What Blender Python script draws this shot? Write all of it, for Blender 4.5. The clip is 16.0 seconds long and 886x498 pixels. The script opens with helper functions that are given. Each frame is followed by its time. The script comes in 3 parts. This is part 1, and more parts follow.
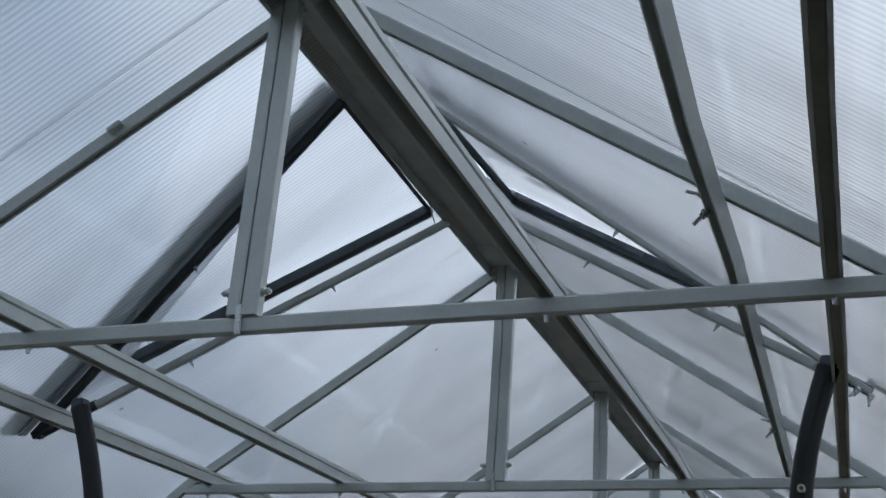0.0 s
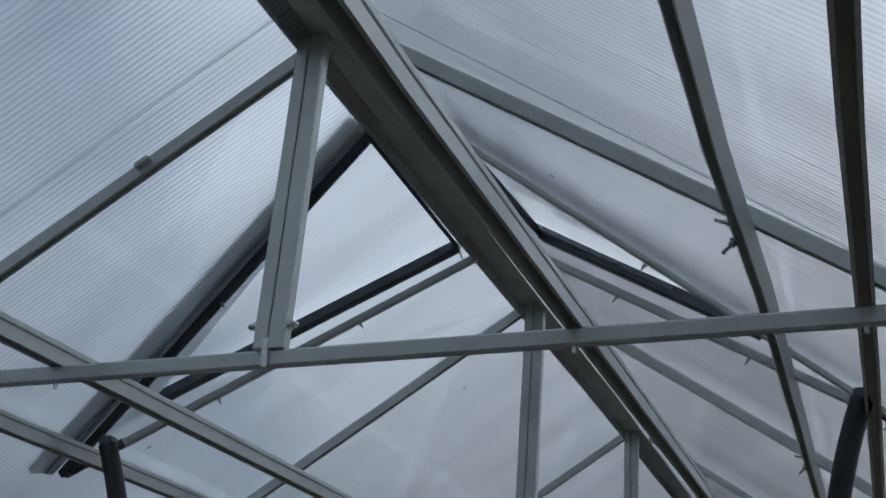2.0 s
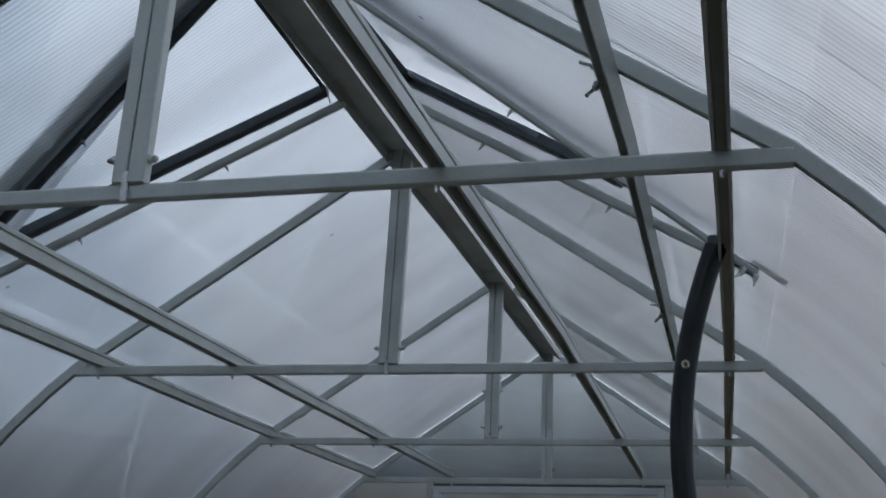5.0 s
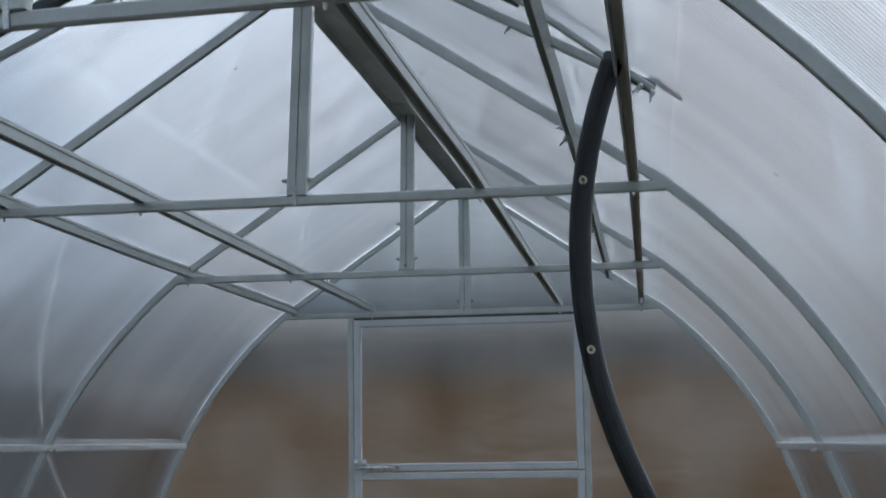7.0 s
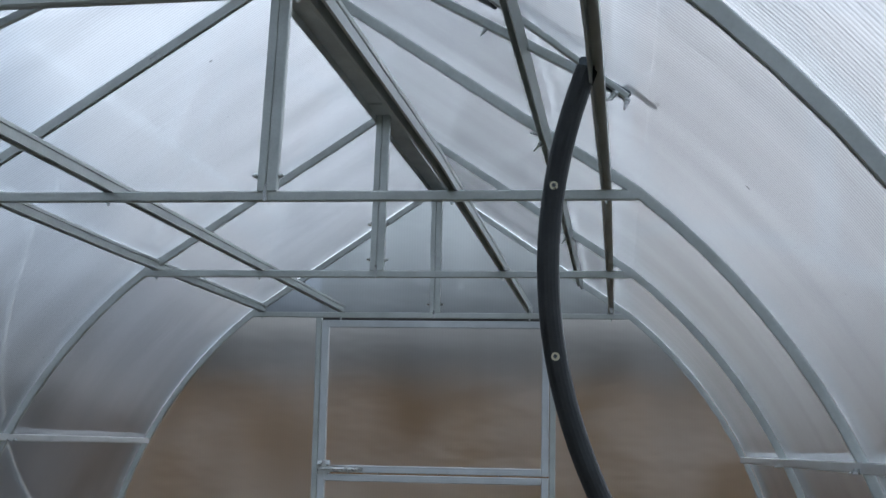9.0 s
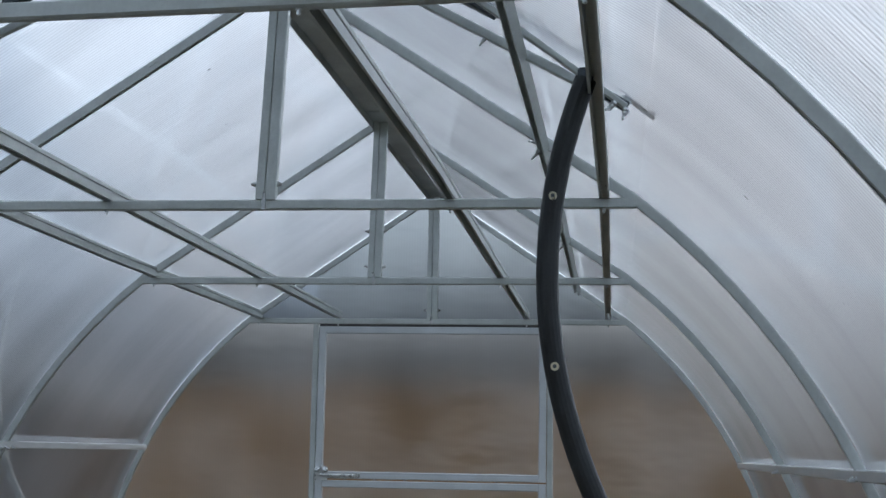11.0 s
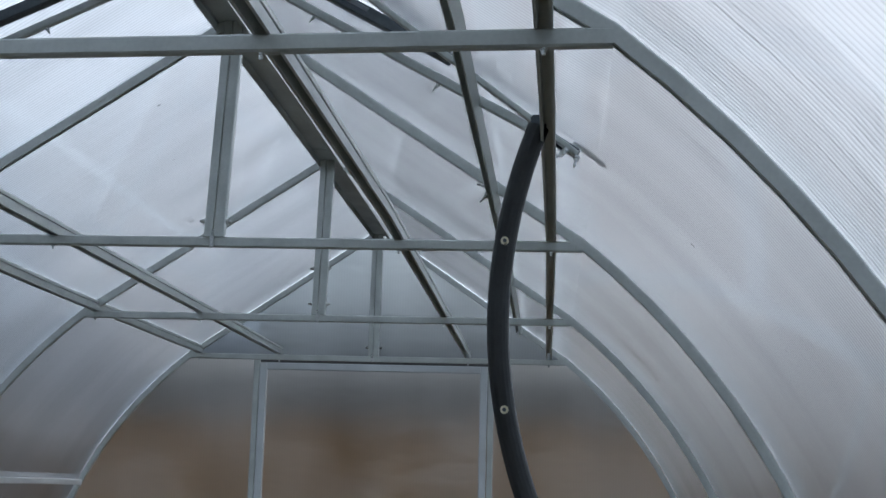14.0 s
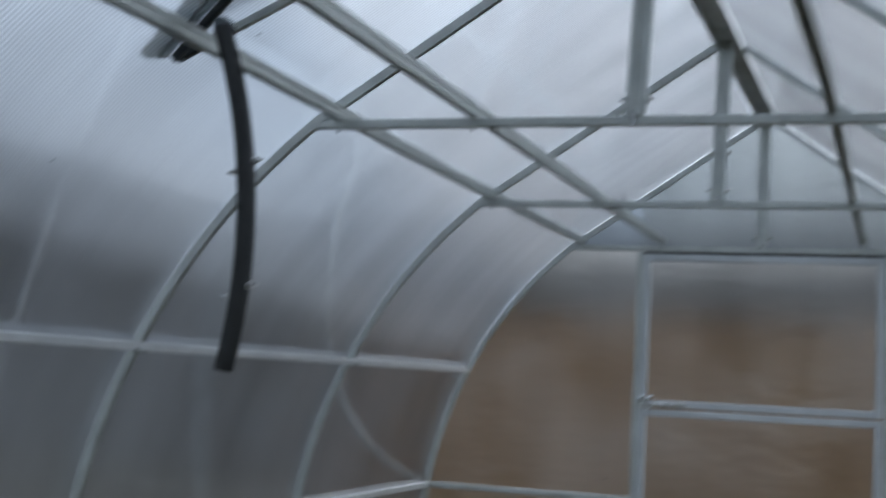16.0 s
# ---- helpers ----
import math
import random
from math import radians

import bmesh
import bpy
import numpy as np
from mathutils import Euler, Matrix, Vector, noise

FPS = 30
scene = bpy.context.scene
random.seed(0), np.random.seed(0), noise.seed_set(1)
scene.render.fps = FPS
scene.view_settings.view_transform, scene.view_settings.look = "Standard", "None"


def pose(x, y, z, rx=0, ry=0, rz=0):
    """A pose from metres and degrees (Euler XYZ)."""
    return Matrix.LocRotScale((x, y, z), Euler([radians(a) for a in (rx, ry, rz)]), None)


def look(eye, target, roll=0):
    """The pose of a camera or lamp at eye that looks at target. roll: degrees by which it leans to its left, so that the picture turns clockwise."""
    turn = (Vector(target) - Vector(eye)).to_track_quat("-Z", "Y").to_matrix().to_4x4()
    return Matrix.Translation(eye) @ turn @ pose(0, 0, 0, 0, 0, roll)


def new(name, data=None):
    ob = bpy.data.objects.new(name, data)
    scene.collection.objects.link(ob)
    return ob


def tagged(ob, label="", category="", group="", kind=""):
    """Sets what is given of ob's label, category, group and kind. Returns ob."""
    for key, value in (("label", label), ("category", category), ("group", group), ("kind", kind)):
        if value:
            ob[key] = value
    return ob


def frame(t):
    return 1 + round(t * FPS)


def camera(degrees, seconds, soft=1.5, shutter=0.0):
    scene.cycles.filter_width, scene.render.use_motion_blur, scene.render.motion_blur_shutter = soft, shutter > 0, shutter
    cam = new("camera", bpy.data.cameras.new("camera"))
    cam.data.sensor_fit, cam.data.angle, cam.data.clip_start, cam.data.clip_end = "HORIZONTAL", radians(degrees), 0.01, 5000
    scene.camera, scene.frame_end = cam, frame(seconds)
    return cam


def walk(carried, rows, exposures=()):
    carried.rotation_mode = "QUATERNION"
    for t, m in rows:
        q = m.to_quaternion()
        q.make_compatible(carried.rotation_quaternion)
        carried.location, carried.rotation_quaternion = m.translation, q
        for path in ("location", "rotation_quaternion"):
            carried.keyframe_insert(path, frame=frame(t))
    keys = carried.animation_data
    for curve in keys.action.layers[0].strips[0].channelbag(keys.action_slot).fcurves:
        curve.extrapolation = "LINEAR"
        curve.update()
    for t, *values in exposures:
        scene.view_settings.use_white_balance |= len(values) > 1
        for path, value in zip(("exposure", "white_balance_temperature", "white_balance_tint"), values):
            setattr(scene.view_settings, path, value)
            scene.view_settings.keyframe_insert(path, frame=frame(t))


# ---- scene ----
cam = camera(36.0, 16.0, shutter=0.5)
PATH = [
    (0, (0.56, -4.195, 1.441), (0.033, -2.376, 2.083), 2.0),
    (0.5, (0.557, -4.191, 1.441), (0.02, -2.389, 2.124), 2.2),
    (1, (0.563, -4.189, 1.434), (0.019, -2.404, 2.153), 1.8),
    (1.5, (0.562, -4.19, 1.434), (0.002, -2.409, 2.15), 1.8),
    (2, (0.559, -4.185, 1.432), (-0.004, -2.399, 2.133), 2.1),
    (2.5, (0.554, -4.178, 1.431), (0.012, -2.375, 2.104), 1.9),
    (3, (0.552, -4.173, 1.427), (0.017, -2.355, 2.068), 1.4),
    (3.5, (0.556, -4.173, 1.421), (0.048, -2.336, 2.026), 1.1),
    (4, (0.554, -4.175, 1.42), (0.083, -2.32, 1.999), 1.7),
    (4.2, (0.556, -4.178, 1.421), (0.107, -2.315, 1.992), 1.7),
    (6.3, (0.586, -4.172, 1.401), (0.272, -2.23, 1.765), 0.5),
    (6.5, (0.59, -4.172, 1.4), (0.296, -2.223, 1.744), 0.1),
    (7, (0.594, -4.173, 1.392), (0.304, -2.215, 1.675), -0.9),
    (7.5, (0.593, -4.163, 1.385), (0.318, -2.197, 1.628), 0.3),
    (8, (0.596, -4.143, 1.389), (0.321, -2.183, 1.679), 0.1),
    (8.5, (0.598, -4.149, 1.391), (0.345, -2.189, 1.699), 0.7),
    (9, (0.6, -4.157, 1.391), (0.347, -2.194, 1.68), 1.1),
    (11.5, (0.593, -4.163, 1.398), (0.347, -2.201, 1.698), 1.0),
    (12, (0.587, -4.159, 1.398), (0.344, -2.198, 1.711), 0.9),
    (12.5, (0.587, -4.158, 1.4), (0.394, -2.193, 1.718), 1.2),
    (13, (0.587, -4.163, 1.402), (0.421, -2.198, 1.733), 1.4),
    (13.5, (0.584, -4.171, 1.403), (0.431, -2.207, 1.747), 1.4),
    (14, (0.581, -4.181, 1.403), (0.425, -2.218, 1.751), 1.6),
    (14.5, (0.572, -4.195, 1.403), (0.394, -2.234, 1.753), 1.1),
    (15, (0.56, -4.209, 1.4), (0.289, -2.26, 1.754), 0.7),
    (15.5, (0.515, -4.227, 1.383), (0.108, -2.295, 1.701), 2.3),
    (16, (0.439, -4.151, 1.368), (-0.198, -2.265, 1.556), 2.9),
]
walk(cam, [(t, look(eye, target, roll)) for t, eye, target, roll in PATH],
     exposures=[(0, -0.04), (0.7, -0.30), (4.2, -0.33), (6.3, 0.1), (6.9, 0.24), (7.5, 0.5), (9, 0.49), (12, 0.46), (14, 0.33), (15.2, 0.27), (16, 0.37)])

# ---- light ----
world = bpy.data.worlds.new("overcast_sky")
scene.world = world
world.use_nodes = True
wn, wl = world.node_tree.nodes, world.node_tree.links
wn.clear()
w_out, w_bg, w_sky = wn.new("ShaderNodeOutputWorld"), wn.new("ShaderNodeBackground"), wn.new("ShaderNodeTexSky")
w_sky.sky_type, w_sky.sun_disc = "NISHITA", False
w_sky.sun_elevation, w_sky.sun_rotation = radians(30), radians(12)
w_mix, w_noise, w_ramp, w_tc, w_map = (wn.new("ShaderNodeMix"), wn.new("ShaderNodeTexNoise"), wn.new("ShaderNodeValToRGB"),
                                       wn.new("ShaderNodeTexCoord"), wn.new("ShaderNodeMapping"))
w_mix.data_type = "RGBA"
w_mix.inputs[0].default_value = 0.88
w_map.inputs["Scale"].default_value = (1.0, 1.0, 2.2)
w_noise.inputs["Scale"].default_value, w_noise.inputs["Detail"].default_value = 3.2, 5
w_ramp.color_ramp.elements[0].position, w_ramp.color_ramp.elements[1].position = 0.3, 0.72
w_ramp.color_ramp.elements[0].color = (2.9, 3.95, 5.5, 1)
w_ramp.color_ramp.elements[1].color = (8.0, 8.95, 10.35, 1)
wl.new(w_tc.outputs["Generated"], w_map.inputs["Vector"])
wl.new(w_map.outputs[0], w_noise.inputs["Vector"])
wl.new(w_noise.outputs["Fac"], w_ramp.inputs[0])
wl.new(w_sky.outputs[0], w_mix.inputs["A"])
wl.new(w_ramp.outputs[0], w_mix.inputs["B"])
# the clouds brighten round the hidden sun, and thin out over the other end
SUN_WAY = (0.22, 0.84, 0.50)
w_dot, w_glow, w_mul = wn.new("ShaderNodeVectorMath"), wn.new("ShaderNodeMapRange"), wn.new("ShaderNodeVectorMath")
w_dot.operation, w_mul.operation = "DOT_PRODUCT", "SCALE"
w_dot.inputs[1].default_value = SUN_WAY
w_glow.interpolation_type = "SMOOTHSTEP"
w_glow.inputs["From Min"].default_value, w_glow.inputs["From Max"].default_value = 0.35, 1.0
w_glow.inputs["To Min"].default_value, w_glow.inputs["To Max"].default_value = 0.82, 2.45
wl.new(w_tc.outputs["Generated"], w_dot.inputs[0])
wl.new(w_dot.outputs["Value"], w_glow.inputs["Value"])
wl.new(w_mix.outputs["Result"], w_mul.inputs[0])
w_sep, w_back, w_sum = wn.new("ShaderNodeSeparateXYZ"), wn.new("ShaderNodeMapRange"), wn.new("ShaderNodeMath")
w_back.interpolation_type = "SMOOTHSTEP"
w_back.inputs["From Min"].default_value, w_back.inputs["From Max"].default_value = 0.2, -0.7
w_back.inputs["To Min"].default_value, w_back.inputs["To Max"].default_value = 0.0, 0.7
wl.new(w_tc.outputs["Generated"], w_sep.inputs[0])
wl.new(w_sep.outputs["Y"], w_back.inputs["Value"])
wl.new(w_glow.outputs[0], w_sum.inputs[0])
wl.new(w_back.outputs[0], w_sum.inputs[1])
wl.new(w_sum.outputs[0], w_mul.inputs["Scale"])
wl.new(w_mul.outputs[0], w_bg.inputs["Color"])
w_bg.inputs["Strength"].default_value = 0.075
wl.new(w_bg.outputs[0], w_out.inputs[0])

sun_data = bpy.data.lights.new("sun", "SUN")
sun_data.energy, sun_data.angle, sun_data.color = 0.5, radians(75), (1.0, 0.98, 0.95)
sun = new("sun", sun_data)
sun.matrix_world = look((1.8, 8.5, 5.0), (0, 0, 0))
scene.view_settings.exposure = 0.0


# ---- materials ----
def material(name):
    m = bpy.data.materials.new(name)
    m.use_nodes = True
    n, l = m.node_tree.nodes, m.node_tree.links
    n.clear()
    out = n.new("ShaderNodeOutputMaterial")
    return m, n, l, out


def noise_node(n, l, scale, detail=4, coord="Object", stretch=(1, 1, 1)):
    tc, mp, tx = n.new("ShaderNodeTexCoord"), n.new("ShaderNodeMapping"), n.new("ShaderNodeTexNoise")
    mp.inputs["Scale"].default_value = stretch
    tx.inputs["Scale"].default_value, tx.inputs["Detail"].default_value = scale, detail
    l.new(tc.outputs[coord], mp.inputs["Vector"])
    l.new(mp.outputs[0], tx.inputs["Vector"])
    return tx


def ramp_node(n, l, source, stops):
    r = n.new("ShaderNodeValToRGB")
    el = r.color_ramp.elements
    while len(el) < len(stops):
        el.new(0.5)
    for e, (p, c) in zip(el, stops):
        e.position, e.color = p, (*c, 1)
    l.new(source, r.inputs[0])
    return r


def plain(name, dark, light, rough, metal=0.0, scale=12, bump=0.1, fine=160, stretch=(1, 1, 1), coord="Object"):
    """A surface with blotches and a fine grain."""
    m, n, l, out = material(name)
    p = n.new("ShaderNodeBsdfPrincipled")
    a, b = noise_node(n, l, scale, 6, coord, stretch), noise_node(n, l, fine, 3, coord, stretch)
    mix = n.new("ShaderNodeMath")
    mix.operation = "MULTIPLY_ADD"
    l.new(b.outputs["Fac"], mix.inputs[0])
    mix.inputs[1].default_value = 0.35
    l.new(a.outputs["Fac"], mix.inputs[2])
    r = ramp_node(n, l, mix.outputs[0], [(0.38, dark), (0.95, light)])
    l.new(r.outputs[0], p.inputs["Base Color"])
    rr = ramp_node(n, l, a.outputs["Fac"], [(0.3, (rough * 0.8,) * 3), (0.7, (min(1, rough * 1.2),) * 3)])
    l.new(rr.outputs[0], p.inputs["Roughness"])
    p.inputs["Metallic"].default_value = metal
    bp = n.new("ShaderNodeBump")
    bp.inputs["Strength"].default_value, bp.inputs["Distance"].default_value = bump, 0.002
    l.new(mix.outputs[0], bp.inputs["Height"])
    l.new(bp.outputs[0], p.inputs["Normal"])
    l.new(p.outputs[0], out.inputs[0])
    return m


def polycarbonate(name, axis, pitch, clear, tint=(0.86, 0.9, 0.95), waves=0.0, blur=0.75, clear_tint=(0.95, 0.97, 1.0), rib_depth=1.0, rough=0.31, band=0.085, shine=0.8, gloss_rough=0.025, ripple=0.08, face=0.15):
    """Twin-wall sheet: fine ribs across the given axis, part clear, part milky, with a soft gloss."""
    m, n, l, out = material(name)
    tc, sep = n.new("ShaderNodeTexCoord"), n.new("ShaderNodeSeparateXYZ")
    l.new(tc.outputs["Object"], sep.inputs[0])
    wob = noise_node(n, l, 1.6, 2)
    add = n.new("ShaderNodeMath")
    add.operation = "MULTIPLY_ADD"
    l.new(wob.outputs["Fac"], add.inputs[0])
    add.inputs[1].default_value = 0.004
    l.new(sep.outputs[axis], add.inputs[2])
    mul = n.new("ShaderNodeMath")
    mul.operation = "MULTIPLY"
    l.new(add.outputs[0], mul.inputs[0])
    mul.inputs[1].default_value = 2 * math.pi / pitch
    sine = n.new("ShaderNodeMath")
    sine.operation = "SINE"
    l.new(mul.outputs[0], sine.inputs[0])
    rib = n.new("ShaderNodeMapRange")
    l.new(sine.outputs[0], rib.inputs["Value"])
    rib.inputs["From Min"].default_value, rib.inputs["From Max"].default_value = -1, 1
    # how clear: ribs milky, wide patches less clear
    haze = noise_node(n, l, 2.3, 5, stretch=(1, 1, 1))
    hz = ramp_node(n, l, haze.outputs["Fac"], [(0.3, (clear * 0.92,) * 3), (0.7, (min(1, clear * 1.03),) * 3)])
    fac = n.new("ShaderNodeMath")
    fac.operation = "MULTIPLY"
    rr = n.new("ShaderNodeMapRange")
    l.new(rib.outputs[0], rr.inputs["Value"])
    rr.inputs["To Min"].default_value, rr.inputs["To Max"].default_value = 1.0 - 0.10 * rib_depth, 1.02
    l.new(hz.outputs[0], fac.inputs[0])
    l.new(rr.outputs[0], fac.inputs[1])
    milky, view, gloss = n.new("ShaderNodeBsdfTranslucent"), n.new("ShaderNodeBsdfRefraction"), n.new("ShaderNodeBsdfGlossy")
    milky.inputs["Color"].default_value = (*tint, 1)
    view.inputs["Color"].default_value = (*clear_tint, 1)
    view.inputs["IOR"].default_value, view.inputs["Roughness"].default_value = 1.1, rough
    gloss.inputs["Roughness"].default_value = gloss_rough
    bp = n.new("ShaderNodeBump")
    bp.inputs["Strength"].default_value, bp.inputs["Distance"].default_value = 0.35, 0.001
    hsum = n.new("ShaderNodeMath")
    hsum.operation = "MULTIPLY_ADD"
    big = noise_node(n, l, 5.0, 2, stretch=(0.8, 0.6, 2.0) if waves else (1, 1, 1))
    l.new(big.outputs["Fac"], hsum.inputs[0])
    hsum.inputs[1].default_value = 4.0 + waves
    ribs = n.new("ShaderNodeMath")
    ribs.operation = "MULTIPLY"
    ribs.inputs[1].default_value = rib_depth
    l.new(rib.outputs[0], ribs.inputs[0])
    l.new(ribs.outputs[0], hsum.inputs[2])
    # streaks along the ribs, where the sheet is uneven
    streak = noise_node(n, l, 1.0, 4, stretch=(2.0, 45.0, 2.0) if axis == 1 else (3.0, 3.0, 15.0))
    ssum = n.new("ShaderNodeMath")
    ssum.operation = "MULTIPLY_ADD"
    l.new(streak.outputs["Fac"], ssum.inputs[0])
    ssum.inputs[1].default_value = 3.5 if axis == 1 else 1.2
    l.new(hsum.outputs[0], ssum.inputs[2])
    l.new(ssum.outputs[0], bp.inputs["Height"])
    l.new(bp.outputs[0], view.inputs["Normal"])
    gp = n.new("ShaderNodeBump")
    gp.inputs["Strength"].default_value, gp.inputs["Distance"].default_value = ripple, 0.004
    l.new(big.outputs["Fac"], gp.inputs["Height"])
    l.new(gp.outputs[0], gloss.inputs["Normal"])
    through_clear = n.new("ShaderNodeBsdfTransparent")
    through_clear.inputs["Color"].default_value = (*clear_tint, 1)
    mix0, mix1, mix2, lw = n.new("ShaderNodeMixShader"), n.new("ShaderNodeMixShader"), n.new("ShaderNodeMixShader"), n.new("ShaderNodeLayerWeight")
    lw.inputs["Blend"].default_value = 0.5
    steep = n.new("ShaderNodeMath")
    steep.operation = "POWER"
    l.new(lw.outputs["Facing"], steep.inputs[0])
    steep.inputs[1].default_value = 3.0
    gl = n.new("ShaderNodeMapRange")
    l.new(steep.outputs[0], gl.inputs["Value"])
    gl.inputs["To Min"].default_value, gl.inputs["To Max"].default_value = face, shine
    wall = n.new("ShaderNodeMath")
    wall.operation = "POWER"
    l.new(rib.outputs[0], wall.inputs[0])
    wall.inputs[1].default_value = 3.0
    shade = ramp_node(n, l, wall.outputs[0], [(0.0, clear_tint), (1.0, tuple(c * (1 - 0.16 * rib_depth) for c in clear_tint))])
    # wide bands of lighter and darker tint that run with the ribs
    tint_noise = noise_node(n, l, 1.0, 6, stretch=(1.4, 6.5, 1.4) if axis == 1 else (5.0, 2.0, 0.9))
    tint_bands = ramp_node(n, l, tint_noise.outputs["Fac"], [(0.34, (1 - band,) * 3), (0.62, (1.03,) * 3)])
    tone = n.new("ShaderNodeVectorMath")
    tone.operation = "MULTIPLY"
    # a few specks of dirt
    speck = n.new("ShaderNodeTexVoronoi")
    speck.inputs["Scale"].default_value = 6.0
    l.new(tc.outputs["Object"], speck.inputs["Vector"])
    fleck = ramp_node(n, l, speck.outputs["Distance"], [(0.012, (0.35,) * 3), (0.03, (1.0,) * 3)])
    clean = n.new("ShaderNodeVectorMath")
    clean.operation = "MULTIPLY"
    l.new(shade.outputs[0], clean.inputs[0])
    l.new(fleck.outputs[0], clean.inputs[1])
    l.new(clean.outputs[0], tone.inputs[0])
    l.new(tint_bands.outputs[0], tone.inputs[1])
    l.new(tone.outputs[0], through_clear.inputs["Color"])
    l.new(tone.outputs[0], view.inputs["Color"])
    mix0.inputs[0].default_value = blur
    l.new(through_clear.outputs[0], mix0.inputs[1])
    l.new(view.outputs[0], mix0.inputs[2])
    l.new(fac.outputs[0], mix1.inputs[0])
    l.new(milky.outputs[0], mix1.inputs[1])
    l.new(mix0.outputs[0], mix1.inputs[2])
    l.new(gl.outputs[0], mix2.inputs[0])
    l.new(mix1.outputs[0], mix2.inputs[1])
    l.new(gloss.outputs[0], mix2.inputs[2])
    l.new(mix2.outputs[0], out.inputs[0])
    return m


STEEL = plain("galvanised_steel", (0.53, 0.55, 0.52), (0.74, 0.765, 0.725), 0.4, 0.25, 14, 0.08, 220)
RIDGE_STEEL = plain("spangled_ridge_steel", (0.42, 0.43, 0.41), (0.74, 0.76, 0.73), 0.4, 0.4, 11, 0.08, 240)
ZINC = plain("bright_zinc", (0.55, 0.56, 0.55), (0.8, 0.8, 0.78), 0.28, 0.9, 40, 0.05, 300)
# paler galvanised steel: the light on rails and door frames is in its colour
LIT_STEEL = plain("lit_galvanised_steel", (0.66, 0.68, 0.68), (0.82, 0.84, 0.84), 0.35, 0.2, 14, 0.03, 220)
BRASS = plain("yellow_zinc", (0.55, 0.50, 0.36), (0.8, 0.75, 0.58), 0.3, 0.8, 40, 0.05, 300)
BLACK = plain("black_rubber", (0.012, 0.013, 0.013), (0.035, 0.037, 0.037), 0.42, 0.0, 18, 0.15, 300)
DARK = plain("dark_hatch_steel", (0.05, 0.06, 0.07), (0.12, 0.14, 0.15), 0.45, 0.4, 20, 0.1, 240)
EDGE = polycarbonate("edge_strip_polycarbonate", 1, 0.008, 0.6, (0.55, 0.58, 0.58), clear_tint=(0.62, 0.65, 0.65))
ROOF_PC = polycarbonate("roof_polycarbonate", 1, 0.0085, 1.0, (0.93, 0.95, 0.98), clear_tint=(0.98, 0.99, 1.0))
END_PC = polycarbonate("end_wall_polycarbonate", 0, 0.0085, 1.0, (0.93, 0.95, 0.98), waves=34.0, blur=0.92, clear_tint=(0.93, 0.915, 0.885), rib_depth=0.12, rough=0.53, band=0.04, shine=0.5, gloss_rough=0.03, ripple=1.2, face=0.035)
# end wall sheet again, its tint darkened to dim the sky behind the gable
DIM_GABLE_PC = polycarbonate("dimmed_gable_polycarbonate", 0, 0.0085, 1.0, (0.9, 0.92, 0.95), waves=34.0, blur=0.92, clear_tint=(0.50, 0.53, 0.555), rib_depth=0.12, rough=0.53, band=0.04, shine=0.5, gloss_rough=0.03, ripple=1.2, face=0.035)
SOIL = plain("brown_soil", (0.034, 0.027, 0.013), (0.09, 0.073, 0.036), 0.95, 0, 1.6, 0.9, 22)
WOOD = plain("weathered_brown_boards", (0.165, 0.088, 0.034), (0.335, 0.19, 0.078), 0.8, 0, 3, 0.5, 40, (6, 6, 0.5))
DARK_WOOD = plain("dark_stained_boards", (0.03, 0.028, 0.025), (0.08, 0.07, 0.06), 0.8, 0, 3, 0.5, 40, (6, 6, 0.5))
GREY_WALL = plain("grey_render", (0.085, 0.085, 0.088), (0.15, 0.148, 0.145), 0.9, 0, 1.5, 0.3, 60)
ROOFING = plain("grey_roofing", (0.10, 0.10, 0.11), (0.18, 0.18, 0.19), 0.8, 0, 2, 0.4, 40)
CONCRETE = plain("pale_concrete", (0.33, 0.30, 0.235), (0.50, 0.46, 0.37), 0.9, 0, 6, 0.4, 90)
THREAD = plain("white_thread", (0.6, 0.6, 0.58), (0.8, 0.8, 0.78), 0.7, 0, 60, 0.1, 300)


# ---- mesh helpers ----
def part(name, bm, mat, parent=None, label=""):
    me = bpy.data.meshes.new(name)
    bmesh.ops.recalc_face_normals(bm, faces=bm.faces)
    bm.to_mesh(me)
    bm.free()
    me.materials.append(mat)
    ob = new(name, me)
    if parent:
        ob.parent = parent
    return tagged(ob, label)


def thing(name, label, category, group="", kind=""):
    return tagged(new(name), label, category, group, kind)


def box(bm, lo, hi, bevel=0.0):
    m = Matrix.LocRotScale([(a + b) / 2 for a, b in zip(lo, hi)], None, [b - a for a, b in zip(lo, hi)])
    made = bmesh.ops.create_cube(bm, size=1, matrix=m)
    if bevel:
        edges = {e for v in made["verts"] for e in v.link_edges}
        bmesh.ops.bevel(bm, geom=list(edges), offset=bevel, segments=2, affect="EDGES")
    return bm


